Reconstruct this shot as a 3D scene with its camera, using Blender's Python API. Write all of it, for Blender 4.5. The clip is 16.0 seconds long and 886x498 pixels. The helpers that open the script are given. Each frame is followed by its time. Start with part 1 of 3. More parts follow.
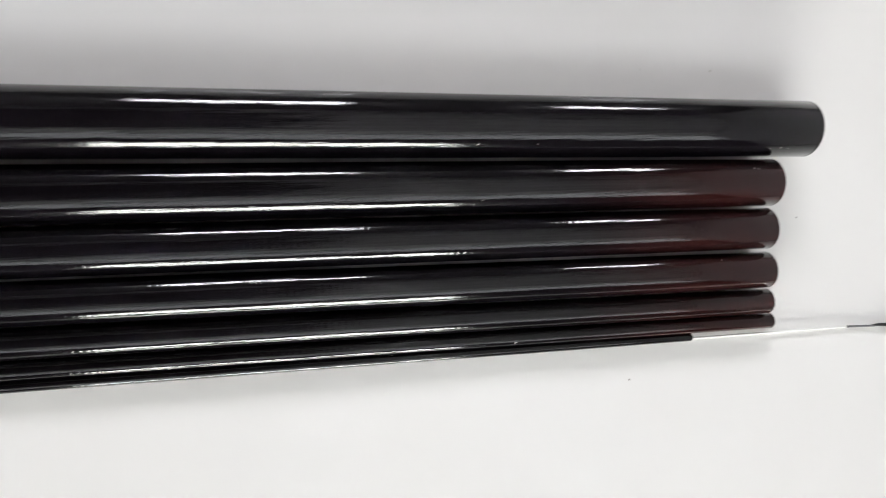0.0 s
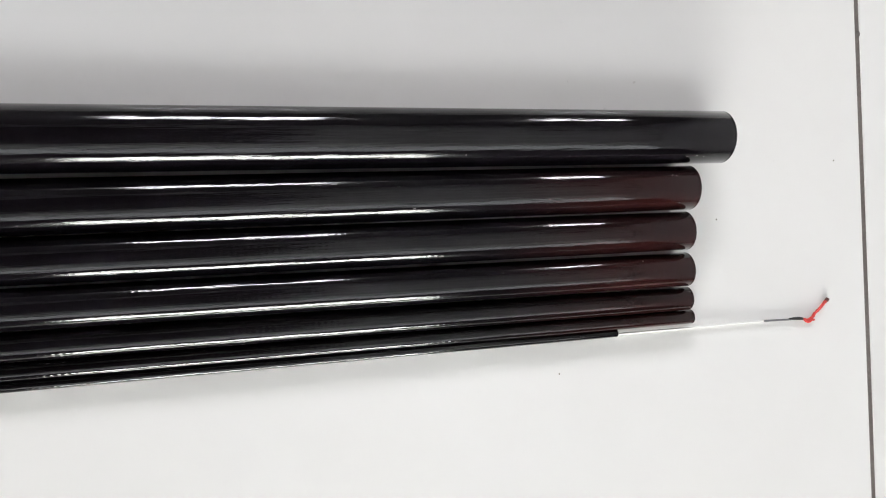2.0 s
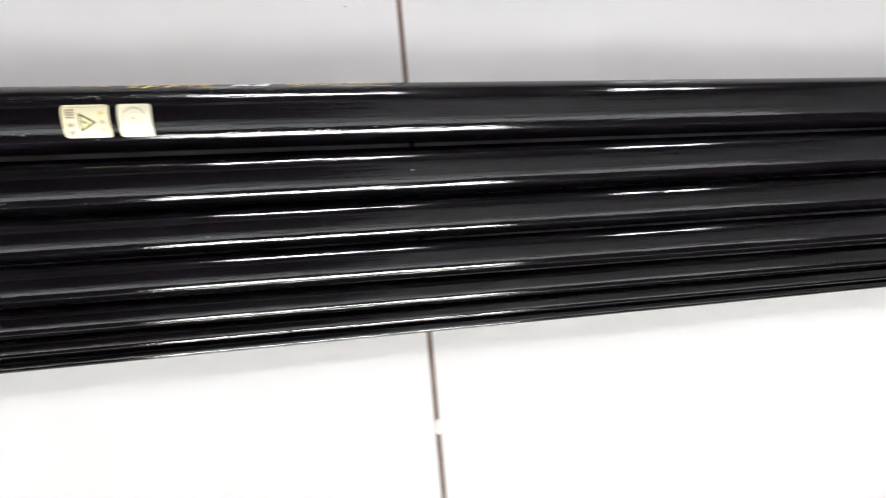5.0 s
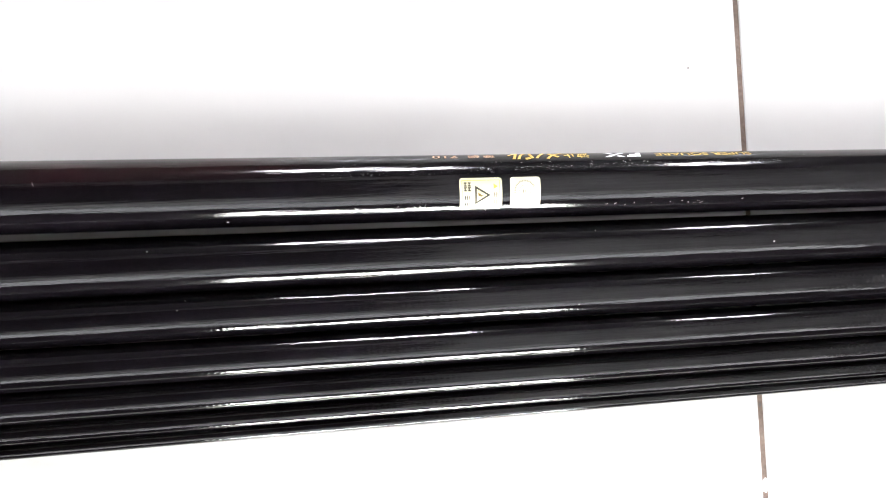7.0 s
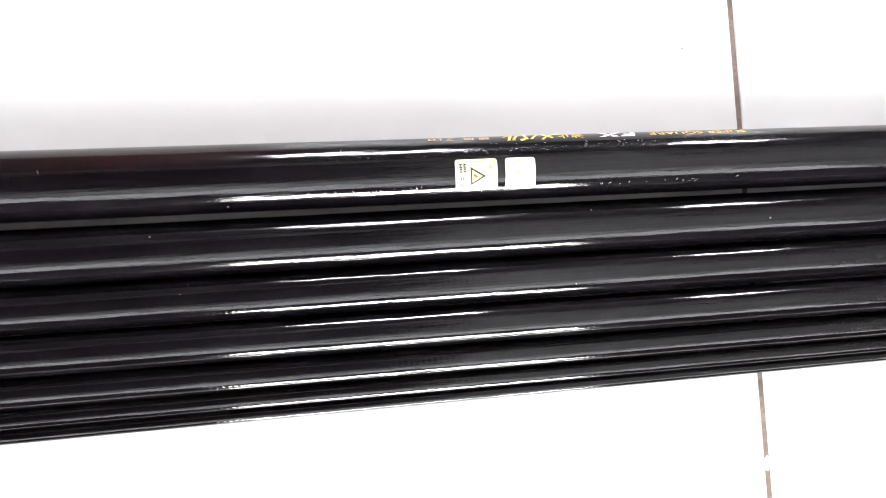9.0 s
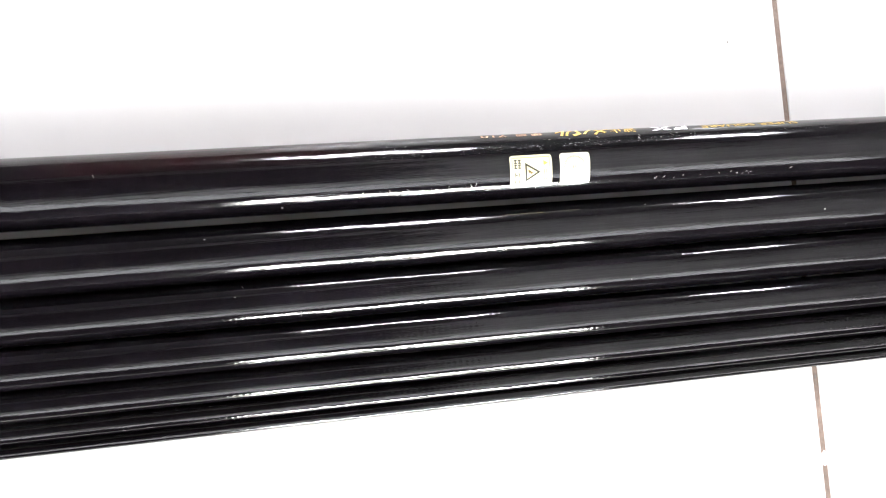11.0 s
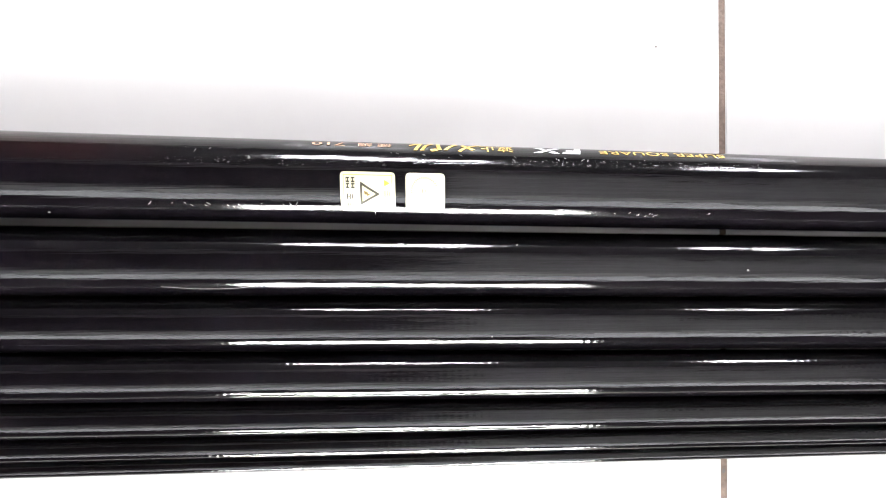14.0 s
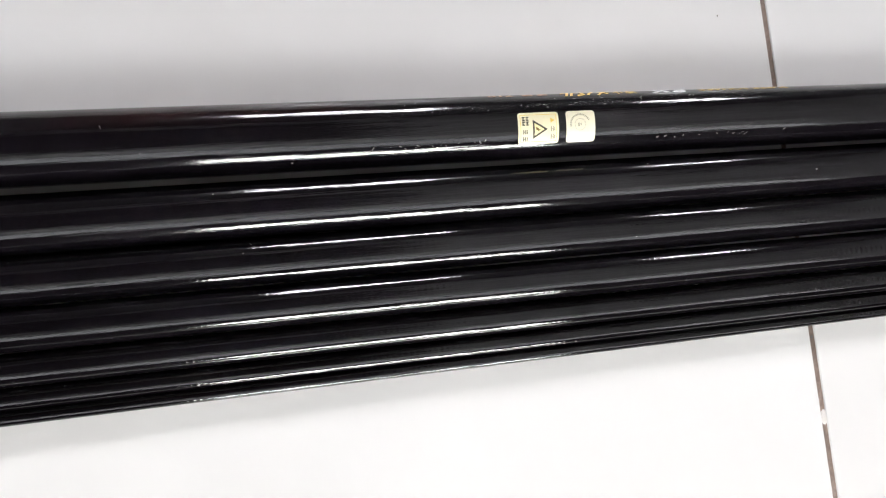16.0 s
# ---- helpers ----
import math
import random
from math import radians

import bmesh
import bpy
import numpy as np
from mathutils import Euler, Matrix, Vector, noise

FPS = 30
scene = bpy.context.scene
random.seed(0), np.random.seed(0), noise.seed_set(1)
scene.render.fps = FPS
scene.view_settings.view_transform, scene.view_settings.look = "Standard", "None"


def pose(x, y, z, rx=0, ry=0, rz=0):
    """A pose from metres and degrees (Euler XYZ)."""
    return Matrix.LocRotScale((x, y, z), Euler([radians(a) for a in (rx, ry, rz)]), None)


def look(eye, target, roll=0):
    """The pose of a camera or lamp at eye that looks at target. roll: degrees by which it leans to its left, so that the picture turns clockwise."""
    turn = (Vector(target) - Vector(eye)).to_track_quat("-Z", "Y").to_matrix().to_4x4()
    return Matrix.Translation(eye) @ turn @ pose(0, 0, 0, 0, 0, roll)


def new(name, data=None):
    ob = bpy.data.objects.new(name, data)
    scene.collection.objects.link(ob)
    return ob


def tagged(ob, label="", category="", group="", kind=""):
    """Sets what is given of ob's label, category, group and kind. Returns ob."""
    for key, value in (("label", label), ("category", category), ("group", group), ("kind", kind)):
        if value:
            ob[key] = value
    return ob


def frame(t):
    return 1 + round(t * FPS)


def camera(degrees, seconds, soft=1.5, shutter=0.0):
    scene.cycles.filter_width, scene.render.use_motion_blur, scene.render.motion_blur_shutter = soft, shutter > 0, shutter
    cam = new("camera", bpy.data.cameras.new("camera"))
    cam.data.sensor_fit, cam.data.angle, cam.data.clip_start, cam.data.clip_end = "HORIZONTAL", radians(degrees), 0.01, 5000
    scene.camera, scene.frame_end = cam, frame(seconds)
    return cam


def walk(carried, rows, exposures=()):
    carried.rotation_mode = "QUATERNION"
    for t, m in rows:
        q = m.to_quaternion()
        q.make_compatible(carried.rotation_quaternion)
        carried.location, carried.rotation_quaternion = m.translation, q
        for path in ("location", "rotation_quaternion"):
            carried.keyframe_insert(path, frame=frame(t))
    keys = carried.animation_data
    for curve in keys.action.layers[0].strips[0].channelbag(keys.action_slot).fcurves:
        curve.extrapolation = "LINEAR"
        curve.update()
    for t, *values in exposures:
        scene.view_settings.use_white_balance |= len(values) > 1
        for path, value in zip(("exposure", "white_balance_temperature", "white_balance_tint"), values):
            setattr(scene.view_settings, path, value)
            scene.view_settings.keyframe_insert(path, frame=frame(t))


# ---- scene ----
cam = camera(70.96, 16.0, soft=1.0, shutter=0.5)
PATH = [
    (0, pose(0.1592, 0.0106, 0.2133, -0.63, -9.05, -3.07)),
    (0.5, pose(0.1758, 0.0154, 0.2212, -1.12, -9.28, -3.14)),
    (1, pose(0.1789, 0.0115, 0.2212, -1.54, -9.37, -3.22)),
    (1.5, pose(0.1802, 0.0165, 0.2217, -2.15, -9.73, -2.95)),
    (2, pose(0.1742, 0.0154, 0.2285, -1.52, -10.57, -3.60)),
    (2.5, pose(0.1683, 0.0118, 0.2284, -1.14, -10.14, -4.17)),
    (3, pose(0.1518, 0.0078, 0.2210, -0.17, -10.82, -3.73)),
    (3.5, pose(0.1039, -0.0276, 0.2227, 7.16, -7.88, -4.90)),
    (3.7, pose(0.0846, -0.0237, 0.2249, 6.58, -7.67, -5.26)),
    (5.8, pose(-0.1171, 0.0167, 0.2483, 0.77, -8.04, -5.23)),
    (6, pose(-0.1388, 0.0284, 0.2464, -0.03, -6.78, -5.11)),
    (6.5, pose(-0.1453, 0.0442, 0.2511, -0.61, -6.53, -3.40)),
    (7, pose(-0.1468, 0.0370, 0.2339, -0.01, -5.82, -3.76)),
    (7.5, pose(-0.1436, 0.0397, 0.2361, 0.18, -5.85, -3.84)),
    (8, pose(-0.1434, 0.0422, 0.2374, -0.35, -5.78, -3.70)),
    (8.5, pose(-0.1468, 0.0333, 0.2373, 0.02, -5.68, -3.89)),
    (9, pose(-0.1433, 0.0293, 0.2371, 0.29, -4.93, -4.71)),
    (11.5, pose(-0.1647, 0.0272, 0.2331, 1.27, -4.87, -5.86)),
    (12, pose(-0.1537, 0.0376, 0.2327, 0.77, -5.15, -4.21)),
    (12.5, pose(-0.1477, 0.0367, 0.2249, 1.85, -5.56, -4.32)),
    (13, pose(-0.1207, 0.0333, 0.2145, 2.30, -4.19, -4.20)),
    (13.5, pose(-0.1021, 0.0386, 0.1976, -0.27, -4.03, -1.80)),
    (14, pose(-0.1008, 0.0411, 0.1925, -1.04, -3.38, -0.77)),
    (14.5, pose(-0.1540, 0.0200, 0.1973, 1.22, -3.49, -4.07)),
    (15, pose(-0.1860, 0.0023, 0.2237, 4.58, -6.78, -6.12)),
    (15.5, pose(-0.1849, 0.0011, 0.2306, 3.95, -7.45, -6.29)),
    (16, pose(-0.1797, 0.0024, 0.2314, 4.26, -7.78, -6.54)),
]
EXPOSURES = [(0.0, -0.28, 6560, 8.0), (0.5, -0.22, 6560, 8.5), (1.5, -0.30, 6560, 7.8), (3.5, -0.30, 6560, 8.0), (5.8, 0.2, 6540, 10), (6.5, 0.3, 6540, 10), (7.5, 0.78, 6530, 10), (14.2, 0.90, 6530, 10), (15.0, 0.56, 6540, 9.8), (16.0, -0.04, 6550, 9.8)]
walk(cam, PATH, EXPOSURES)

# ---- light: daylight through the windows of the two long walls ----
world = bpy.data.worlds.new("world")
scene.world = world
world.use_nodes = True
sky = world.node_tree.nodes.new("ShaderNodeTexSky")
sky.sky_type, sky.sun_disc = "NISHITA", False
sky.sun_elevation, sky.sun_rotation = radians(40), radians(120)
back = world.node_tree.nodes["Background"]
back.inputs["Strength"].default_value = 0.1
world.node_tree.links.new(sky.outputs[0], back.inputs["Color"])

NORTH, SOUTH, EAST, WEST, TOP = 2.05, -2.0, 2.3, -2.3, 2.5
WIN_1 = (-0.50, 0.29, 0.72, 1.12)
WIN_2 = (1.12, 1.60, 0.72, 1.12)
WIN_3 = (-0.77, 0.55, 0.13, 0.65)
WIN_4 = (-2.24, 2.24, 1.34, 2.40)
DADO = 1.28


def daylight(name, win, y, facing, power, tint):
    data = bpy.data.lights.new(name, "AREA")
    data.shape, data.size, data.size_y = "RECTANGLE", win[1] - win[0], win[3] - win[2]
    data.energy, data.color = power, tint
    ob = new(name, data)
    mid = ((win[0] + win[1]) / 2, y, (win[2] + win[3]) / 2)
    ob.matrix_world = look(mid, (mid[0], mid[1] + facing, mid[2]))
    return ob


daylight("window_daylight", WIN_1, NORTH + 0.14, -1, 51, (0.96, 0.95, 1.0))
daylight("window_daylight", WIN_2, NORTH + 0.14, -1, 32, (0.96, 0.95, 1.0))
daylight("window_daylight", WIN_3, SOUTH - 0.14, 1, 80, (0.98, 0.98, 0.955))
daylight("window_daylight", WIN_4, SOUTH - 0.14, 1, 45, (0.97, 0.98, 0.985))


# ---- materials ----
class Nodes:
    """A small builder for node materials."""

    def __init__(self, name):
        self.mat = bpy.data.materials.new(name)
        self.mat.use_nodes = True
        self.tree = self.mat.node_tree
        self.bsdf = self.tree.nodes["Principled BSDF"]

    def put(self, kind, **settings):
        node = self.tree.nodes.new(kind)
        for key, value in settings.items():
            if key in node.inputs:
                node.inputs[key].default_value = value
        return node

    def link(self, a, b):
        self.tree.links.new(a, b)

    def set(self, **values):
        for key, value in values.items():
            self.bsdf.inputs[key.replace("_", " ")].default_value = value

    def coords(self, scale=(1, 1, 1)):
        tex = self.put("ShaderNodeTexCoord")
        mapping = self.put("ShaderNodeMapping")
        mapping.inputs["Scale"].default_value = scale
        self.link(tex.outputs["Object"], mapping.inputs["Vector"])
        return mapping.outputs["Vector"]

    def noise(self, vec, scale, detail=3.0, rough=0.55):
        n = self.put("ShaderNodeTexNoise", Scale=scale, Detail=detail, Roughness=rough)
        self.link(vec, n.inputs["Vector"])
        return n.outputs["Fac"]

    def ramp(self, fac, *stops):
        r = self.put("ShaderNodeValToRGB")
        els = r.color_ramp.elements
        while len(els) < len(stops):
            els.new(0.5)
        for el, (pos, col) in zip(els, stops):
            el.position, el.color = pos, (*col, 1) if len(col) == 3 else col
        self.link(fac, r.inputs["Fac"])
        return r.outputs["Color"]

    def math(self, op, a, b=0.0, clamp=False):
        m = self.put("ShaderNodeMath")
        m.operation, m.use_clamp = op, clamp
        for i, v in enumerate((a, b)):
            if isinstance(v, (int, float)):
                m.inputs[i].default_value = v
            else:
                self.link(v, m.inputs[i])
        return m.outputs[0]

    def span(self, value, lo, hi, a=0.0, b=1.0):
        m = self.put("ShaderNodeMapRange")
        m.interpolation_type = "SMOOTHSTEP"
        for key, v in (("From Min", lo), ("From Max", hi), ("To Min", a), ("To Max", b)):
            m.inputs[key].default_value = v
        self.link(value, m.inputs["Value"])
        return m.outputs["Result"]

    def mix(self, fac, a, b):
        m = self.put("ShaderNodeMix")
        m.data_type = "RGBA"
        for sock, v in ((m.inputs[0], fac), (m.inputs[6], a), (m.inputs[7], b)):
            if isinstance(v, tuple):
                sock.default_value = (*v, 1)
            elif isinstance(v, (int, float)):
                sock.default_value = v
            else:
                self.link(v, sock)
        return m.outputs[2]

    def bump(self, height, strength, distance):
        b = self.put("ShaderNodeBump", Strength=strength, Distance=distance)
        self.link(height, b.inputs["Height"])
        self.link(b.outputs["Normal"], self.bsdf.inputs["Normal"])

    def around_x(self):
        t = self.put("ShaderNodeTangent")
        t.direction_type, t.axis = "RADIAL", "X"
        self.link(t.outputs["Tangent"], self.bsdf.inputs["Tangent"])

    def own(self, scale):
        """Scaled object coordinates, shifted by an amount of each object's own."""
        info = self.put("ShaderNodeObjectInfo")
        shift = self.put("ShaderNodeVectorMath")
        shift.operation = "ADD"
        self.link(self.coords(scale), shift.inputs[0])
        self.link(self.math("MULTIPLY", info.outputs["Random"], 37.0), shift.inputs[1])
        return shift.outputs["Vector"]

    def xyz(self):
        tex = self.put("ShaderNodeTexCoord")
        s = self.put("ShaderNodeSeparateXYZ")
        self.link(tex.outputs["Object"], s.inputs[0])
        return s.outputs


def plain(name, colour, rough=0.5, metal=0.0, vary=0.1, scale=40.0):
    n = Nodes(name)
    vec = n.coords()
    low = tuple(c * (1 - vary) for c in colour)
    high = tuple(min(1, c * (1 + vary)) for c in colour)
    n.link(n.ramp(n.noise(vec, scale), (0.3, low), (0.7, high)), n.bsdf.inputs["Base Color"])
    n.set(Roughness=rough, Metallic=metal)
    return n.mat


def tile_glaze():
    n = Nodes("white_tile_glaze")
    vec = n.coords()
    cloud = n.noise(vec, 6.0, 4.0)
    grain = n.noise(vec, 900.0, 2.0)
    base = n.ramp(cloud, (0.3, (0.735, 0.725, 0.705)), (0.7, (0.775, 0.77, 0.755)))
    spots = n.span(n.noise(vec, 170.0, 1.0), 0.79, 0.83)
    n.link(n.mix(n.math("MULTIPLY", spots, 0.35), base, (0.35, 0.32, 0.28)), n.bsdf.inputs["Base Color"])
    n.link(n.span(n.noise(vec, 25.0), 0.3, 0.7, 0.03, 0.055), n.bsdf.inputs["Roughness"])
    n.set(IOR=1.6)
    n.bump(n.math("ADD", n.math("MULTIPLY", cloud, 0.6), n.math("MULTIPLY", grain, 0.05)), 0.08, 0.002)
    return n.mat


def grout():
    n = Nodes("dirty_grout")
    vec = n.coords()
    stain = n.noise(vec, 35.0, 5.0)
    fine = n.noise(vec, 700.0, 3.0)
    col = n.ramp(stain, (0.3, (0.15, 0.108, 0.085)), (0.55, (0.25, 0.185, 0.150)), (0.75, (0.36, 0.30, 0.26)))
    grime = n.math("MULTIPLY", n.span(n.xyz()["X"], 0.15, 0.38), 0.75)
    col = n.mix(grime, col, (0.105, 0.10, 0.098))
    n.link(n.mix(n.span(fine, 0.35, 0.7, 0.0, 0.4), col, (0.08, 0.06, 0.05)), n.bsdf.inputs["Base Color"])
    n.set(Roughness=0.9)
    n.bump(fine, 0.6, 0.0008)
    return n.mat


def skin(n, ridges, rough):
    """Relief of a lacquered blank in metres: lengthwise grain, slow waviness, and the winding ridges left by the wrapping tape."""
    out = n.xyz()
    grain = n.math("MULTIPLY", n.noise(n.own((22, 1300, 1300)), 1.0, 3.0), 4.5e-5)
    wave = n.math("MULTIPLY", n.noise(n.own((5, 240, 240)), 1.0, 2.0), 6.0e-5)
    height = n.math("ADD", grain, wave)
    if ridges:
        turn = n.math("SINE", n.math("MULTIPLY", out["X"], 2 * math.pi / 0.0022))
        depth = n.span(n.noise(n.own((60, 30, 30)), 1.0, 2.0), 0.3, 0.7, 0.5 * ridges, 1.3 * ridges)
        height = n.math("ADD", height, n.math("MULTIPLY", turn, depth))
    n.bump(height, 1.0, 1.0)
    n.link(n.span(n.noise(n.own((15, 400, 400)), 1.0, 3.0), 0.3, 0.75, 0.8 * rough, 1.2 * rough), n.bsdf.inputs["Roughness"])
    n.set(IOR=1.54, Anisotropic=0.95, Anisotropic_Rotation=0.25)
    n.around_x()


BLACK = ((0.0018, 0.0014, 0.0021), (0.0043, 0.0034, 0.0046))


def lacquer(name, tint_from, tint_to, ridges=0.0, rough=0.038, maroon=(0.021, 0.0050, 0.0044)):
    """Black rod lacquer over carbon; maroon fades in towards the thin end."""
    n = Nodes(name)
    along = n.span(n.xyz()["X"], tint_from, tint_to)
    streak = n.noise(n.own((6, 500, 500)), 1.0, 4.0)
    tint = n.math("MULTIPLY", along, n.span(streak, 0.25, 0.7, 0.35, 1.0))
    black = n.ramp(streak, (0.3, BLACK[0]), (0.7, BLACK[1]))
    n.link(n.mix(tint, black, maroon), n.bsdf.inputs["Base Color"])
    skin(n, ridges, rough)
    return n.mat


def butt_lacquer():
    """The thickest piece: black with maroon bands on its lettered side and pale scuffs."""
    n = Nodes("butt_lacquer")
    out = n.xyz()
    angle = n.math("ARCTAN2", out["Y"], out["Z"])
    side = n.math("MULTIPLY", n.span(angle, 0.55, 0.95), n.span(angle, 1.5, 1.2))
    band_a = n.math("MULTIPLY", n.span(out["X"], -0.29, -0.24), n.span(out["X"], -0.155, -0.19))
    band_b = n.math("MULTIPLY", n.span(out["X"], -0.01, 0.03), n.span(out["X"], 0.10, 0.06))
    streak = n.noise(n.coords((8, 900, 900)), 1.0, 4.0)
    tint = n.math("MULTIPLY", n.math("MULTIPLY", side, n.math("ADD", band_a, band_b, True)), n.span(streak, 0.25, 0.7, 0.6, 1.0))
    black = n.ramp(streak, (0.3, BLACK[0]), (0.7, BLACK[1]))
    base = n.mix(tint, black, (0.010, 0.0018, 0.0024))
    zone = n.math("MULTIPLY", n.span(n.math("ABSOLUTE", n.math("SUBTRACT", angle, 0.66)), 0.13, 0.02), n.math("MULTIPLY", n.span(out["X"], -0.175, -0.155), n.span(out["X"], 0.03, -0.02)))
    low = n.math("MULTIPLY", n.span(n.math("ABSOLUTE", n.math("ADD", angle, 0.82)), 0.16, 0.02), n.math("MULTIPLY", n.span(out["X"], -0.31, -0.29), n.span(out["X"], -0.225, -0.245)))
    zone = n.math("ADD", zone, low, True)
    flecks = n.span(n.noise(n.coords((900, 1800, 1800)), 1.0, 4.0, 0.7), 0.58, 0.68)
    scuff = n.math("MULTIPLY", zone, flecks)
    n.link(n.mix(n.math("MULTIPLY", scuff, 0.55), base, (0.30, 0.29, 0.29)), n.bsdf.inputs["Base Color"])
    skin(n, 0.0, 0.055)
    gloss = n.span(n.noise(n.own((15, 400, 400)), 1.0, 3.0), 0.3, 0.75, 0.044, 0.066)
    n.link(n.math("ADD", gloss, n.math("MULTIPLY", scuff, 0.4)), n.bsdf.inputs["Roughness"])
    return n.mat


def ceiling_paint():
    """Dull paint on long boards, each strip a little lighter or darker than the next."""
    n = Nodes("ceiling_paint")
    strip = n.noise(n.coords((0.5, 4.5, 1)), 1.0, 4.0, 0.7)
    n.link(n.ramp(strip, (0.32, (0.20, 0.197, 0.20)), (0.52, (0.41, 0.405, 0.41)), (0.7, (0.58, 0.575, 0.58))), n.bsdf.inputs["Base Color"])
    n.set(Roughness=0.8)
    return n.mat


def glass():
    n = Nodes("window_glass")
    n.set(Roughness=0.0, IOR=1.02)
    n.bsdf.inputs["Transmission Weight"].default_value = 1.0
    return n.mat


TILE_MAT, GROUT_MAT = tile_glaze(), grout()
BUTT_MAT = butt_lacquer()
ROD_MAT = lacquer("rod_lacquer", 0.225, 0.292, 0.0, 0.055)
RIDGED_MAT = lacquer("ridged_rod_lacquer", 0.225, 0.292, 3.5e-6, 0.042)
THIN_MAT = lacquer("thin_rod_lacquer", 0.225, 0.292, 6.5e-6)
TIP_MAT = lacquer("tip_lacquer", 0.9, 1.0, 6.5e-6)
INSIDE_MAT = plain("carbon_inside", (0.012, 0.012, 0.013), 0.6)
WALL_MAT = plain("white_wall_paint", (0.76, 0.76, 0.75), 0.7, 0, 0.03, 3.0)
DULL_MAT = plain("dark_wall_paint", (0.06, 0.058, 0.06), 0.7, 0, 0.05, 3.0)
GREY_MAT = plain("grey_wall_paint", (0.36, 0.352, 0.36), 0.7, 0, 0.03, 3.0)
CEIL_MAT = ceiling_paint()
# Dark lower wall and fitting, and the overhead strips added for dark reflections.
DARK_MAT = plain("dark_unseen_surface", (0.014, 0.009, 0.009), 0.6, 0, 0.25, 5.0)
FRAME_MAT = plain("grey_frame_paint", (0.10, 0.10, 0.11), 0.45)
GLASS_MAT = glass()
GOLD_MAT = plain("gold_foil", (0.78, 0.52, 0.13), 0.35, 0.35, 0.15, 900.0)
COPPER_MAT = plain("dull_copper_ink", (0.55, 0.34, 0.22), 0.45, 0.2, 0.15, 900.0)
SILVER_MAT = plain("silver_white_ink", (0.80, 0.80, 0.80), 0.4, 0.1, 0.08, 900.0)
LABEL_MAT = plain("cream_label_film", (0.74, 0.68, 0.47), 0.35, 0, 0.04, 300.0)
LABEL_WHITE_MAT = plain("white_label_film", (0.76, 0.71, 0.54), 0.35, 0, 0.04, 300.0)
INK_MAT = plain("black_ink", (0.05, 0.045, 0.03), 0.5)
AMBER_MAT = plain("amber_ink", (0.72, 0.50, 0.08), 0.45)
FAINT_MAT = plain("faint_grey_ink", (0.27, 0.25, 0.17), 0.5)
WHITE_TIP_MAT = plain("white_tip_paint", (0.82, 0.82, 0.80), 0.3, 0, 0.03)
SLEEVE_MAT = plain("grey_sleeve", (0.13, 0.13, 0.135), 0.45)
BLACK_MAT = plain("black_thread", (0.012, 0.012, 0.012), 0.6)
RED_MAT = plain("red_braid", (0.52, 0.035, 0.028), 0.65, 0, 0.35, 1500.0)
DUST_MAT = plain("pale_dust", (0.25, 0.245, 0.23), 0.9)
DIRT_MAT = plain("grey_dirt", (0.22, 0.20, 0.18), 0.9)


# ---- mesh helpers ----
def link_bmesh(name, bm, material, smooth=False):
    me = bpy.data.meshes.new(name)
    bm.normal_update()
    bm.to_mesh(me)
    bm.free()
    if material:
        me.materials.append(material)
    if smooth:
        me.shade_smooth()
    return new(name, me)


def part(name, bm, material, parent, label="", smooth=False):
    ob = link_bmesh(name, bm, material, smooth)
    ob.parent = parent
    if label:
        ob["label"] = label
    return ob


def add_box(bm, x0, x1, y0, y1, z0, z1, bevel=0.0):
    made = bmesh.ops.create_cube(bm, size=1.0)["verts"]
    for v in made:
        v.co = Vector((x0 + (v.co.x + 0.5) * (x1 - x0), y0 + (v.co.y + 0.5) * (y1 - y0), z0 + (v.co.z + 0.5) * (z1 - z0)))
    if bevel:
        edges = {e for v in made for e in v.link_edges}
        bmesh.ops.bevel(bm, geom=list(edges), offset=bevel, segments=2, affect="EDGES")
    return bm


def box(*dims, bevel=0.0):
    return add_box(bmesh.new(), *dims, bevel=bevel)


def sweep(points, radii, sides=12, cap=True):
    """A round tube along points."""
    bm = bmesh.new()
    rings = []
    pts = [Vector(p) for p in points]
    for i, p in enumerate(pts):
        d = (pts[min(i + 1, len(pts) - 1)] - pts[max(i - 1, 0)]).normalized()
        side = d.cross(Vector((0, 0, 1))).normalized()
        up = side.cross(d)
        rings.append([bm.verts.new(p + radii[i] * (math.cos(a) * side + math.sin(a) * up)) for a in (2 * math.pi * k / sides for k in range(sides))])
    for a, b in zip(rings, rings[1:]):
        for k in range(sides):
            bm.faces.new((a[k], a[(k + 1) % sides], b[(k + 1) % sides], b[k]))
    if cap:
        bm.faces.new(rings[0][::-1])
        bm.faces.new(rings[-1])
    bmesh.ops.recalc_face_normals(bm, faces=bm.faces)
    return bm


# ---- the room that closes the place ----
def wall_with_openings(name, y0, y1, openings, label, paint, foot=0.0, head=TOP):
    bm = bmesh.new()
    xs = sorted({WEST - 0.12, EAST + 0.12, *(v for o in openings for v in o[:2])})
    for a, b in zip(xs, xs[1:]):
        hole = next((o for o in openings if o[0] <= a and b <= o[1]), None)
        if hole:
            add_box(bm, a, b, y0, y1, foot, hole[2])
            add_box(bm, a, b, y0, y1, hole[3], head)
        else:
            add_box(bm, a, b, y0, y1, foot, head)
    return tagged(link_bmesh(name, bm, paint), label, "wall", kind="structure")


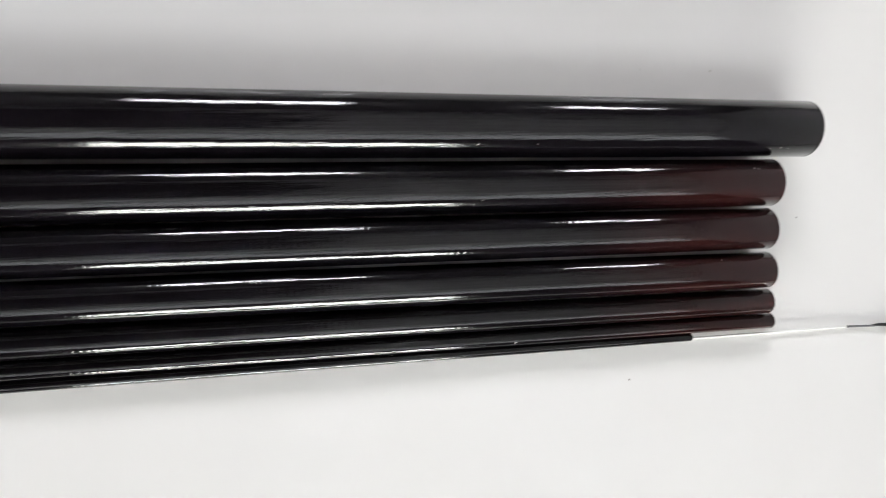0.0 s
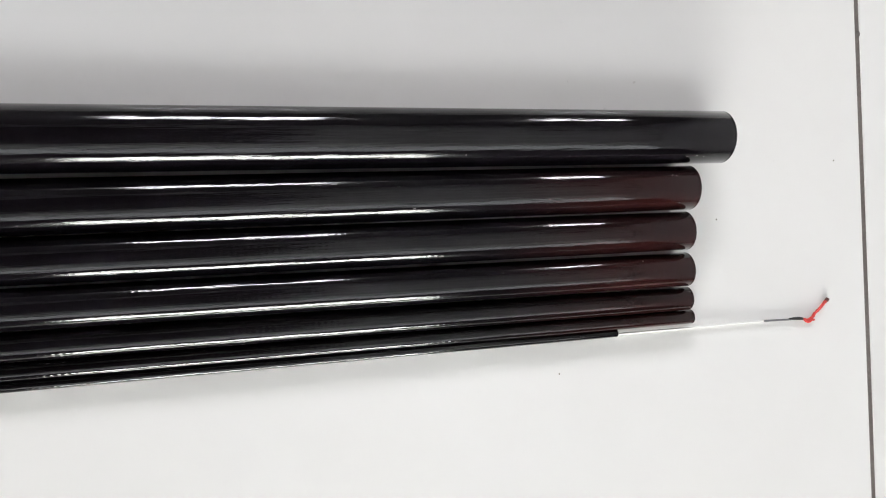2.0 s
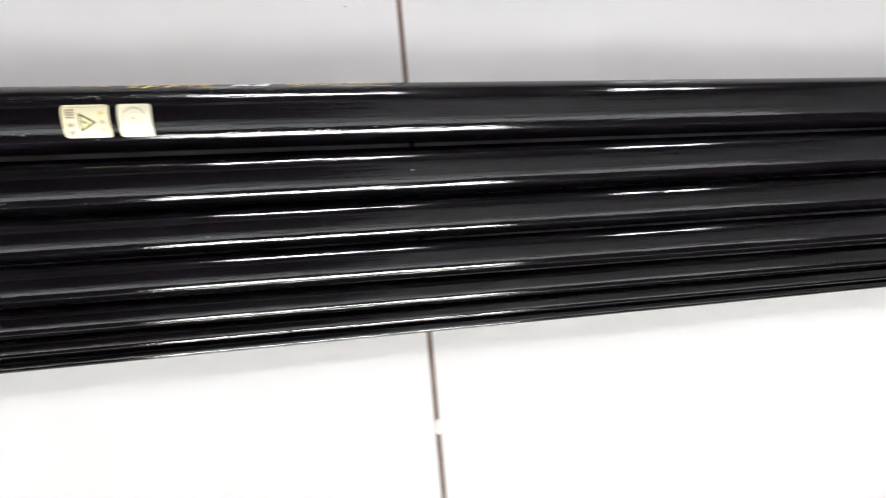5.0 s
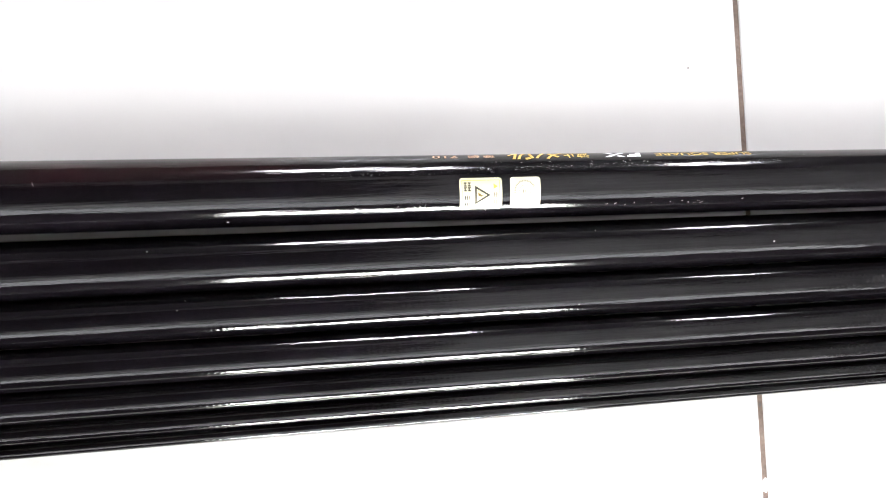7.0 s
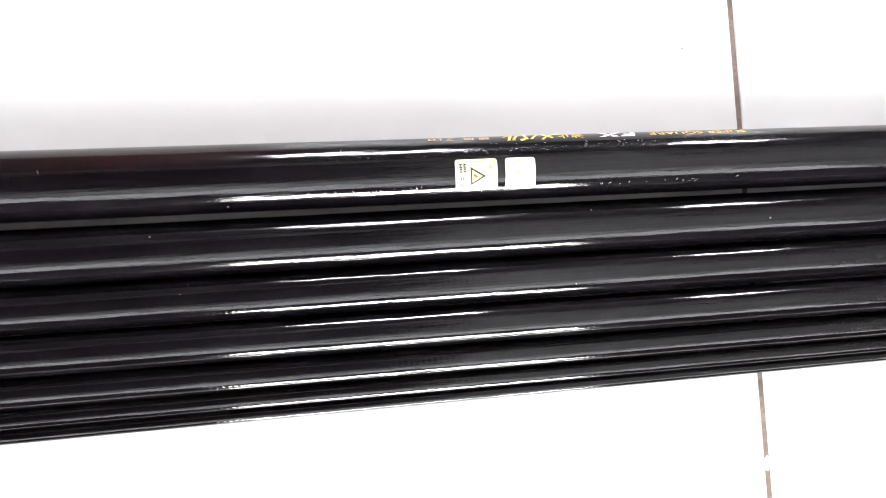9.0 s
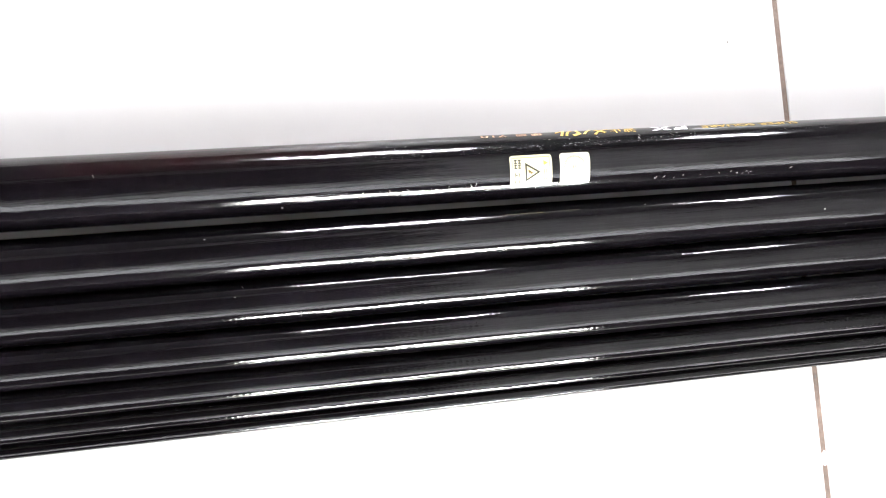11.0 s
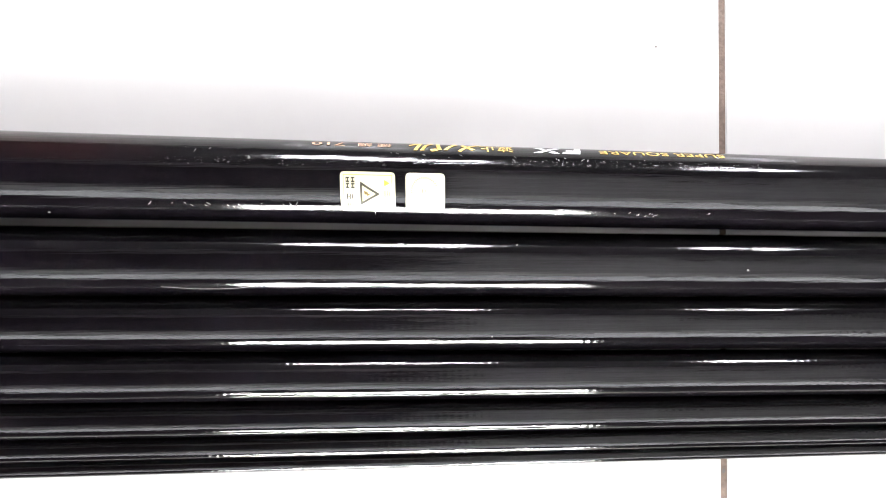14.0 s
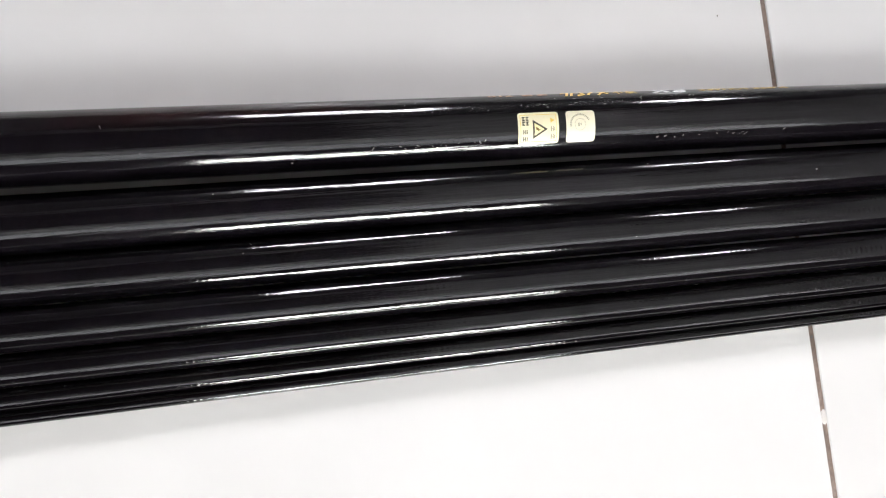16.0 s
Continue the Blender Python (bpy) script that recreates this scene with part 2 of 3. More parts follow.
wall_with_openings("wall_north", NORTH, NORTH + 0.12, (WIN_1, WIN_2), "plain dark painted wall with two low windows", DULL_MAT)
wall_with_openings("wall_south", SOUTH - 0.12, SOUTH, (WIN_3,), "dark wood panelled lower wall with one low window", DARK_MAT, 0.0, DADO)
wall_with_openings("wall_south_upper", SOUTH - 0.12, SOUTH, (WIN_4,), "white painted upper wall with one wide window", WALL_MAT, DADO, TOP)
tagged(link_bmesh("wall_east", box(EAST, EAST + 0.12, SOUTH, NORTH, 0, TOP), GREY_MAT), "plain grey painted wall", "wall", kind="structure")
tagged(link_bmesh("wall_west", box(WEST - 0.12, WEST, SOUTH, NORTH, 0, TOP), DULL_MAT), "plain dark painted wall", "wall", kind="structure")
tagged(link_bmesh("ceiling", box(WEST - 0.12, EAST + 0.12, SOUTH - 0.12, NORTH + 0.12, TOP, TOP + 0.1), CEIL_MAT), "plain pale painted ceiling", "ceiling", kind="structure")
# White strip puts the ceiling's brighter end by the window into its colour.
tagged(link_bmesh("ceiling_border", box(WEST, EAST, SOUTH, -1.42, TOP - 0.03, TOP - 0.004), WALL_MAT), "unseen white ceiling strip added to imitate window light on the ceiling", "ceiling", kind="structure")
# Unseen dark strips added overhead: the rods mirror them as someone leaning over.
boards = bmesh.new()
for row in range(35):
    y_row = -1.0 + 0.07 * row
    add_box(boards, WEST, -0.08 + random.uniform(-0.32, 0.32), y_row, y_row + 0.068, TOP - 0.05, TOP - 0.004)
tagged(link_bmesh("ceiling_boards", boards, DARK_MAT), "unseen dark strips added overhead in place of a person's reflection", "ceiling", kind="structure")


def window(name, win, y0, y1, bars, label):
    frame_ob = tagged(new(name), label, "window", kind="structure")
    x0, x1, z0, z1 = win
    w = 0.022
    m = (y0 + y1) / 2
    ya, yb = m - 0.03, m + 0.03
    bm = bmesh.new()
    add_box(bm, x0, x0 + w, ya, yb, z0, z1)
    add_box(bm, x1 - w, x1, ya, yb, z0, z1)
    add_box(bm, x0 + w, x1 - w, ya, yb, z0, z0 + w)
    add_box(bm, x0 + w, x1 - w, ya, yb, z1 - w, z1)
    part("window_frame", bm, FRAME_MAT, frame_ob)
    edges = [x0 + w] + [x0 + (x1 - x0) * k / (bars + 1) for k in range(1, bars + 1)] + [x1 - w]
    for b in edges[1:-1]:
        part("mullion", box(b - 0.008, b + 0.008, ya + 0.01, yb - 0.01, z0 + w, z1 - w), FRAME_MAT, frame_ob)
    for a, b in zip(edges, edges[1:]):
        pane = part("pane", box(a + 0.009, b - 0.009, m - 0.002, m + 0.002, z0 + w, z1 - w), GLASS_MAT, frame_ob)
        pane.visible_shadow = False
    return frame_ob


window("window_1", WIN_1, NORTH, NORTH + 0.12, 3, "low window with a grey frame and narrow panes")
window("window_2", WIN_2, NORTH, NORTH + 0.12, 1, "small low window with a grey frame")
window("window_3", WIN_3, SOUTH - 0.12, SOUTH, 0, "wide low window with a grey frame")
window("window_4", WIN_4, SOUTH - 0.12, SOUTH, 0, "wide upper window with a grey frame")

# Dark shape of unknown kind overhead, known only from its reflection in the rods.
lamp = tagged(new("ceiling_fitting"), "dark ceiling fitting of unknown kind with a pale strip", "ceiling lamp")
lamp.location = (1.44, 1.0, TOP)
part("housing", box(-0.24, 0.24, -0.10, 0.06, -0.05, 0.0, bevel=0.012), DARK_MAT, lamp)
part("diffuser", box(-0.23, 0.23, 0.064, 0.11, -0.04, 0.0, bevel=0.01), plain("pale_edge_paint", (0.75, 0.75, 0.73), 0.4), lamp, "pale edge strip")

# ---- rod sections: axis y at x = 0, slope, radius at x = 0, taper, x of the thin end ----
RODS = [
    (0.05335, -0.03214, 0.01130, -0.00399, 0.3267),
    (0.03132, -0.02315, 0.00939, -0.00275, 0.3131),
    (0.01383, -0.02021, 0.00796, -0.00133, 0.3114),
    (-0.00170, -0.01889, 0.00705, -0.00134, 0.3115),
    (-0.01417, -0.01650, 0.00511, -0.00174, 0.3128),
    (-0.02280, -0.01357, 0.00336, -0.00159, 0.3150),
    (-0.02814, -0.01003, 0.00213, -0.00181, 0.2833),
]
REAR = -0.78


def rod_point(i, x, theta, lift=0.0):
    """A point on rod i's skin: theta from straight up, towards +y."""
    a, b, r, k, _ = RODS[i]
    rad = r + k * x
    return Vector((x, a + b * x + (rad + lift) * math.sin(theta), rad + (rad + lift) * math.cos(theta)))


def rod_tube(i, wall, sides=64):
    """Tapered hollow tube with rounded lips; its local frame runs along world x, with its axis at the origin."""
    a, b, r, k, tip = RODS[i]
    bm = bmesh.new()
    lip = 0.35 * wall
    r1 = r + k * tip
    profile = [(REAR + 0.004, None, -wall), (REAR, None, -wall), (REAR, None, -lip), (REAR + lip, None, 0.0)]
    profile += [(REAR + lip + (tip - 2 * lip - REAR) * j / 24, None, 0.0) for j in range(1, 25)]
    profile += [(tip - 0.3 * lip, None, -0.3 * lip), (tip, None, -lip), (tip, None, -wall), (tip - 0.05, None, -wall)]
    rings = []
    for x, _, off in profile:
        rad = r + k * x
        rings.append([bm.verts.new((x, (rad + off) * math.sin(t), (rad + off) * math.cos(t))) for t in (2 * math.pi * j / sides for j in range(sides))])
    for p, q in zip(rings, rings[1:]):
        for j in range(sides):
            bm.faces.new((p[j], q[j], q[(j + 1) % sides], p[(j + 1) % sides]))
    bm.faces.new(rings[0])
    bm.faces.new(rings[-1][::-1])
    bmesh.ops.recalc_face_normals(bm, faces=bm.faces)
    # lay the axis: centre height equals the radius all along, y follows the slope
    return bm


def rod(i, material, wall, label):
    a, b, r, k, tip = RODS[i]
    ob = link_bmesh("rod_section", rod_tube(i, wall), material, smooth=True)
    ob.data.transform(Matrix(((1, 0, 0, 0), (b, 1, 0, 0), (k, 0, 1, 0), (0, 0, 0, 1))))
    ob.location = (0, a, r)
    # the plain reinforced rim of the open thin end
    rim = bmesh.new()
    rings = []
    for x, off in ((tip - 0.0009, 0.0), (tip - 0.0004, 0.00002), (tip - 0.0001, -0.00005), (tip + 0.0001, -0.0002), (tip + 0.00015, -0.0004), (tip + 0.00015, -wall)):
        rad = r + k * x
        rings.append([rim.verts.new((x, b * x + (rad + off) * math.sin(t), k * x + (rad + off) * math.cos(t))) for t in (2 * math.pi * j / 64 for j in range(64))])
    for p, q in zip(rings, rings[1:]):
        for j in range(64):
            rim.faces.new((p[j], q[j], q[(j + 1) % 64], p[(j + 1) % 64]))
    part("end_rim", rim, material, ob, smooth=True)
    return tagged(ob, label, "fishing rod", "sections of one dismantled rod")


LABELS = [
    "thick black lacquered butt section of a fishing rod with gold lettering",
    "black lacquered fishing rod section fading to maroon at its end",
    "medium black lacquered fishing rod section with maroon end",
    "slender black lacquered fishing rod section with maroon end",
    "thin black lacquered fishing rod section with dark maroon end",
    "very thin black lacquered fishing rod section with maroon end",
    "thinnest black rod tip section with white tip and red cord",
]
SKINS = (BUTT_MAT, ROD_MAT, RIDGED_MAT, RIDGED_MAT, THIN_MAT, THIN_MAT, TIP_MAT)
SECTIONS = [rod(i, SKINS[i], max(0.0006, RODS[i][2] * 0.13), LABELS[i]) for i in range(7)]


def on_rod(i, name, bm, material, label="", smooth=False, parent=None):
    """Links a mesh given in world coordinates as a part of rod i."""
    base = SECTIONS[i]
    shift = Matrix.Translation(-base.location)
    bm.transform(shift)
    ob = part(name, bm, material, parent or base, label, smooth)
    return ob


# ---- lettering on the butt section, read from the far side ----
THETA_TEXT = radians(60)


def flat_text(words, bold=0.01):
    curve = bpy.data.curves.new("lettering", "FONT")
    curve.body = words
    curve.resolution_u = 3
    curve.offset = bold
    ob = new("lettering", curve)
    bpy.context.view_layer.update()
    me = bpy.data.meshes.new_from_object(ob.evaluated_get(bpy.context.evaluated_depsgraph_get()))
    bpy.data.objects.remove(ob)
    bpy.data.curves.remove(curve)
    bm = bmesh.new()
    bm.from_mesh(me)
    bpy.data.meshes.remove(me)
    return bm


def refine(bm, longest):
    """Cuts long edges, so that flat artwork can follow the round skin."""
    for _ in range(4):
        far = [e for e in bm.edges if abs(e.verts[0].co.y - e.verts[1].co.y) > longest]
        if not far:
            break
        bmesh.ops.subdivide_edges(bm, edges=far, cuts=1)
        bmesh.ops.triangulate(bm, faces=[f for f in bm.faces if len(f.verts) > 4])
    return bm


def wrap(bm, x_start, width, height, theta, i=0, lift=0.00012, slant=0.0):
    """Fits flat artwork to width x height and bends it round rod i; it reads towards -x."""
    xs = [v.co.x for v in bm.verts]
    ys = [v.co.y for v in bm.verts]
    sx, sy = width / (max(xs) - min(xs)), height / (max(ys) - min(ys))
    x0, ym = min(xs), (min(ys) + max(ys)) / 2
    rad = RODS[i][2] + RODS[i][3] * x_start
    refine(bm, 0.0012 / sy)
    for v in bm.verts:
        v.co = rod_point(i, x_start - (v.co.x - x0) * sx - slant * (v.co.y - ym) * sy, theta - (v.co.y - ym) * sy / rad, lift)
    return bm


on_rod(0, "lettering", wrap(flat_text("SUPER SQUARE"), -0.0086, 0.0368, 0.0026, THETA_TEXT), GOLD_MAT, "small gold capital lettering")
on_rod(0, "lettering", wrap(flat_text("\u6ce2\u6b62"), -0.0702, 0.0095, 0.0038, THETA_TEXT), GOLD_MAT, "gold outlined characters")
on_rod(0, "lettering", wrap(flat_text("\u30e1\u30d0\u30eb", 0.035), -0.0800, 0.0200, 0.0056, THETA_TEXT, slant=0.35), GOLD_MAT, "bold gold brush characters")
on_rod(0, "lettering", wrap(flat_text("\u786c \u8abf"), -0.1045, 0.0093, 0.0024, THETA_TEXT), COPPER_MAT, "small copper characters")
on_rod(0, "lettering", wrap(flat_text("710"), -0.1175, 0.0091, 0.0022, THETA_TEXT), COPPER_MAT, "small copper numerals")


def polygons(*outlines):
    bm = bmesh.new()
    for pts in outlines:
        bm.faces.new([bm.verts.new((x, y, 0)) for x, y in pts])
    return bm


emblem = polygons(
    ((0.1, 0.70), (1.45, 0.70), (1.58, 1.0), (0.2, 1.0)),
    ((0.05, 0.38), (1.15, 0.38), (1.25, 0.62), (0.1, 0.62)),
    ((0.0, 0.0), (0.45, 0.0), (0.52, 0.38), (0.05, 0.38)),
    ((1.45, 0.0), (2.05, 0.0), (3.8, 1.0), (3.2, 1.0)),
    ((3.0, 0.0), (3.7, 0.0), (3.05, 0.45), (2.70, 0.30)),
    ((1.75, 1.0), (2.4, 1.0), (2.62, 0.80), (2.2, 0.60)),
)
on_rod(0, "emblem", wrap(emblem, -0.0506, 0.0142, 0.0036, THETA_TEXT), SILVER_MAT, "silver slanted emblem")

# ---- two small labels stuck on the butt section ----
THETA_LABEL = radians(-17)


def on_label(bm, lift):
    """Bends artwork given as (x along the rod, arc from the label's middle towards +y)."""
    refine(bm, 0.0009)
    for v in bm.verts:
        rad = RODS[0][2] + RODS[0][3] * v.co.x
        v.co = rod_point(0, v.co.x, THETA_LABEL + v.co.y / rad, lift + v.co.z)
    return bm


def rounded_sheet(x0, x1, h, r=0.0011, rows=10):
    """A sheet with rounded corners, cut into strips so that it bends smoothly."""
    bm = bmesh.new()
    prev = None
    ys = sorted({-h / 2, h / 2, *(-h / 2 + h * j / rows for j in range(rows + 1)), *(s * (h / 2 - r + r * math.sin(a)) for s in (-1, 1) for a in (0, 0.5, 0.9, 1.2))})
    for y in ys:
        over = max(0.0, abs(y) - (h / 2 - r))
        inset = r - math.sqrt(max(0.0, r * r - over * over))
        row = [bm.verts.new((x0 + inset, y, 0)), bm.verts.new((x1 - inset, y, 0))]
        if prev:
            bm.faces.new((prev[0], prev[1], row[1], row[0]))
        prev = row
    return bm


def bars(*rects):
    return polygons(*[((a, c), (b, c), (b, d), (a, d)) for a, b, c, d in rects])


L0, L1, L2, L3, LH = -0.1184, -0.1036, -0.1008, -0.0901, 0.0112
warn = on_rod(0, "label", on_label(rounded_sheet(L0, L1, LH), 0.0002), LABEL_MAT, "cream warning label with an amber triangle")


def frame_lines(x0, x1, y0, y1, w):
    return ((x0, x1, y0, y0 + w), (x0, x1, y1 - w, y1), (x0, x0 + w, y0 + w, y1 - w), (x1 - w, x1, y0 + w, y1 - w))


on_rod(0, "label_border", on_label(bars(*frame_lines(L0 + 0.0008, L1 - 0.0008, -LH / 2 + 0.0009, LH / 2 - 0.0008, 0.00016)), 0.00026), AMBER_MAT, parent=warn)
T0, T1 = L0 + 0.0053, L0 + 0.0107
tri = ((T0, 0.0030), (T0, -0.0036), (T1, -0.0003))
mid = (sum(p[0] for p in tri) / 3, sum(p[1] for p in tri) / 3)
inner = tuple((mid[0] + (p[0] - mid[0]) * 0.66, mid[1] + (p[1] - mid[1]) * 0.66) for p in tri)
on_rod(0, "warning_triangle", on_label(polygons(*[(tri[j], tri[(j + 1) % 3], inner[(j + 1) % 3], inner[j]) for j in range(3)]), 0.00027), INK_MAT, parent=warn)
on_rod(0, "triangle_fill", on_label(polygons(inner), 0.00030), plain("pale_amber", (0.80, 0.73, 0.38), 0.45), parent=warn)
on_rod(0, "flash_symbol", on_label(polygons(((mid[0] - 0.0008, 0.0006), (mid[0] - 0.0006, -0.0006), (mid[0] + 0.0003, -0.0004), (mid[0] + 0.0003, 0.0001)), ((mid[0] - 0.0001, -0.0001), (mid[0] + 0.0001, -0.0010), (mid[0] + 0.0012, -0.0002), (mid[0] + 0.0002, -0.0003))), 0.00034), plain("dark_amber_ink", (0.16, 0.10, 0.02), 0.5), parent=warn)
rows = []
for cx in (L0 + 0.0020, L0 + 0.0034):
    for cy in (0.0034, 0.0018):
        rows += [(cx - 0.0005, cx + 0.0005, cy + 0.0003, cy + 0.0007), (cx - 0.0005, cx + 0.0005, cy - 0.0007, cy - 0.0003), (cx - 0.00015, cx + 0.00015, cy - 0.0003, cy + 0.0003), (cx - 0.0005, cx - 0.00035, cy - 0.0003, cy + 0.0003)]
for cy in (-0.0011, -0.0036):
    cx = L0 + 0.0026
    rows += [(cx - 0.0009, cx - 0.0005, cy - 0.0008, cy + 0.0008), (cx - 0.0001, cx + 0.0002, cy - 0.0008, cy + 0.0008), (cx + 0.0005, cx + 0.0008, cy - 0.0007, cy + 0.0007), (cx - 0.0005, cx - 0.0001, cy - 0.0001, cy + 0.0001)]
on_rod(0, "printed_bars", on_label(bars(*rows), 0.00027), INK_MAT, parent=warn)
rows = []
for cy in (-0.0003, -0.0030):
    cx = L1 - 0.0022
    rows += [(cx - 0.0008, cx - 0.0004, cy - 0.0009, cy + 0.0009), (cx, cx + 0.0003, cy - 0.0009, cy + 0.0009), (cx + 0.0005, cx + 0.0008, cy - 0.0006, cy + 0.0006), (cx - 0.0004, cx, cy - 0.0001, cy + 0.0001)]
on_rod(0, "printed_bars", on_label(bars(*rows), 0.00027), FAINT_MAT, parent=warn)
on_rod(0, "small_triangle", on_label(polygons(((L1 - 0.0030, 0.0035), (L1 - 0.0030, 0.0018), (L1 - 0.0015, 0.0026))), 0.00027), AMBER_MAT, parent=warn)

seal = on_rod(0, "label", on_label(rounded_sheet(L2, L3, LH), 0.0002), LABEL_WHITE_MAT, "worn cream label with a faint round mark")


def arc(cx, cy, r0, r1, a0, a1, steps=18):
    out = []
    for j in range(steps):
        a, b = (a0 + (a1 - a0) * (j + e) / steps for e in (0, 0.6))
        out.append(tuple((cx + r * math.sin(t), cy + r * math.cos(t)) for r, t in ((r0, a), (r1, a), (r1, b), (r0, b))))
    return out


SC = ((L2 + L3) / 2 - 0.0002, 0.0008)
on_rod(0, "faint_ring", on_label(polygons(*arc(*SC, 0.0032, 0.0038, radians(-100), radians(70))), 0.00026), FAINT_MAT, parent=seal)
on_rod(0, "faint_ring", on_label(polygons(*arc(*SC, 0.0019, 0.0021, radians(-180), radians(180), 24)), 0.00026), FAINT_MAT, parent=seal)
on_rod(0, "printed_bars", on_label(bars((SC[0] - 0.0008, SC[0] - 0.0003, SC[1] - 0.0007, SC[1] + 0.0005), (SC[0] + 0.0001, SC[0] + 0.0004, SC[1] - 0.0004, SC[1] + 0.0004)), 0.00027), FAINT_MAT, parent=seal)

# ---- the white tip, sleeve and red braid at the end of the thinnest section ----
a7, b7, r7, k7, x7 = RODS[6]
y_tip = a7 + b7 * x7
TIP_Z = r7 + k7 * x7


def lerp(p, q, n):
    return [Vector(p).lerp(Vector(q), j / n) for j in range(n + 1)]


tip_line = lerp((x7 - 0.012, y_tip - 0.0005, TIP_Z - 0.0003), (0.3494, -0.0323, 0.0007), 10)
on_rod(6, "white_tip", sweep(tip_line, [0.00050 - 0.000015 * j for j in range(11)]), WHITE_TIP_MAT, "thin white solid tip", True)
on_rod(6, "sleeve", sweep(lerp((0.3490, -0.0323, 0.0007), (0.3618, -0.0328, 0.0007), 4), [0.00042] * 5), SLEEVE_MAT, "dark grey sleeve", True)
on_rod(6, "thread", sweep([(0.3610, -0.0325, 0.0008), (0.3635, -0.0325, 0.0010), (0.3660, -0.0327, 0.0010), (0.3684, -0.0331, 0.0008)], [0.0004, 0.0006, 0.0007, 0.0004]), BLACK_MAT, "black thread knot", True)
BRAID = [(0.3675, -0.0330), (0.3690, -0.0336), (0.3706, -0.0336), (0.3722, -0.0326), (0.3731, -0.0312), (0.3752, -0.0297), (0.3765, -0.0286), (0.3778, -0.0272), (0.3794, -0.0260)]


def braid(points, radius, z=0.0009):
    line = []
    for p, q in zip(points, points[1:]):
        line += [(p[0] + (q[0] - p[0]) * s, p[1] + (q[1] - p[1]) * s, z) for s in (0, 0.33, 0.66)]
    line.append((*points[-1], z))
    return sweep(line, [radius * (1 + 0.12 * (-1) ** j + 0.35 * noise.noise((j * 0.9, radius * 9000, 1))) for j in range(len(line))], 10)


cord = on_rod(6, "red_braid", braid(BRAID, 0.0006), RED_MAT, "frayed red braided cord", True)
on_rod(6, "red_braid", braid([(0.3688, -0.0341), (0.3702, -0.0346), (0.3718, -0.0338), (0.3730, -0.0338)], 0.00045), RED_MAT, "loose end of red braided cord", True)
on_rod(6, "braid_end", sweep([(0.3790, -0.0264, 0.0009), (0.3799, -0.0254, 0.0009)], [0.0008, 0.0007]), plain("singed_end", (0.10, 0.03, 0.025), 0.7), "singed dark cord end", True)

# ---- specks of dust on the sections ----
def speck(i, x, theta, size):
    bm = bmesh.new()
    bmesh.ops.create_icosphere(bm, subdivisions=1, radius=size)
    for v in bm.verts:
        v.co = Vector((v.co.x * 1.3, v.co.y, v.co.z * 0.35)) * (1 + 0.4 * noise.noise(v.co * 3000))
    bm.transform(Matrix.Translation(rod_point(i, x, theta, size * 0.2)))
    on_rod(i, "speck", bm, DUST_MAT)


for spot in ((1, -0.0025, -0.1, 0.00036), (2, -0.0766, -0.4, 0.00022), (2, -0.2161, 0.30, 0.00022), (0, -0.197, -1.02, 0.0003), (1, -0.2235, 0.47, 0.00024)):
    speck(*spot)

# ---- short pale scratches and nicks, and a strand of lint ----
SCRATCH_MAT = plain("pale_scratch", (0.42, 0.41, 0.40), 0.6)


def scratch(i, x, theta, arc_len, width, slant):
    bm = bmesh.new()
    rad = RODS[i][2] + RODS[i][3] * x
    rows = []
    for j in range(7):
        s = j / 6 - 0.5
        half = width * (0.25 + 0.75 * math.cos(math.pi * s) ** 2) * (0.8 + 0.5 * noise.noise((x * 900, j * 1.7, i)))
        mid = x + slant * s * arc_len + 0.25 * width * noise.noise((j * 2.1, x * 700, 3))
        rows.append([bm.verts.new(rod_point(i, mid + e * half, theta + s * arc_len / rad, 0.00004)) for e in (-0.5, 0.5)])
    for p, q in zip(rows, rows[1:]):
        bm.faces.new((p[0], p[1], q[1], q[0]))
    on_rod(i, "scratch", bm, SCRATCH_MAT)


for mark in (
    (0, -0.1571, 0.62, 0.0012, 0.00018, 0.3), (0, -0.1320, -0.64, 0.0012, 0.0003, -0.5), (0, -0.1303, -0.60, 0.0010, 0.0002, 0.6),
    (0, -0.0377, -0.69, 0.0007, 0.0003, 0.8), (0, -0.0147, -0.67, 0.0006, 0.0005, 1.6), (0, 0.0117, 0.88, 0.0016, 0.0002, -0.4),
    (0, -0.1092, -0.84, 0.0012, 0.00025, 0.1), (0, -0.0497, 0.66, 0.0009, 0.00025, 0.5), (0, -0.0707, 0.60, 0.0008, 0.0003, -0.9),
    (0, -0.2549, 0.25, 0.0016, 0.00018, -0.4), (0, -0.1694, -0.68, 0.0008, 0.00025, 1.2), (0, 0.2033, -0.76, 0.0006, 0.0006, 1.5),
    (0, 0.2232, -0.75, 0.0008, 0.0002, 0.0), (1, 0.2043, -0.58, 0.0005, 0.0006, 2.0), (1, -0.0694, 0.63, 0.0005, 0.0005, 0.8),
    (1, 0.302, 0.55, 0.0009, 0.0003, 0.9), (1, 0.3035, 0.52, 0.0008, 0.0003, -0.6), (0, 0.308, -0.91, 0.0005, 0.0005, 1.4), (0, 0.312, -0.885, 0.0005, 0.0006, 1.2), (0, 0.315, -0.92, 0.0004, 0.0004, 0.6),
    (2, -0.2137, 0.73, 0.0009, 0.0002, -0.6), (3, 0.2907, 0.73, 0.0007, 0.0002, 0.5), (5, 0.2157, -0.5, 0.0005, 0.0012, 0.5),
):
    scratch(*mark)
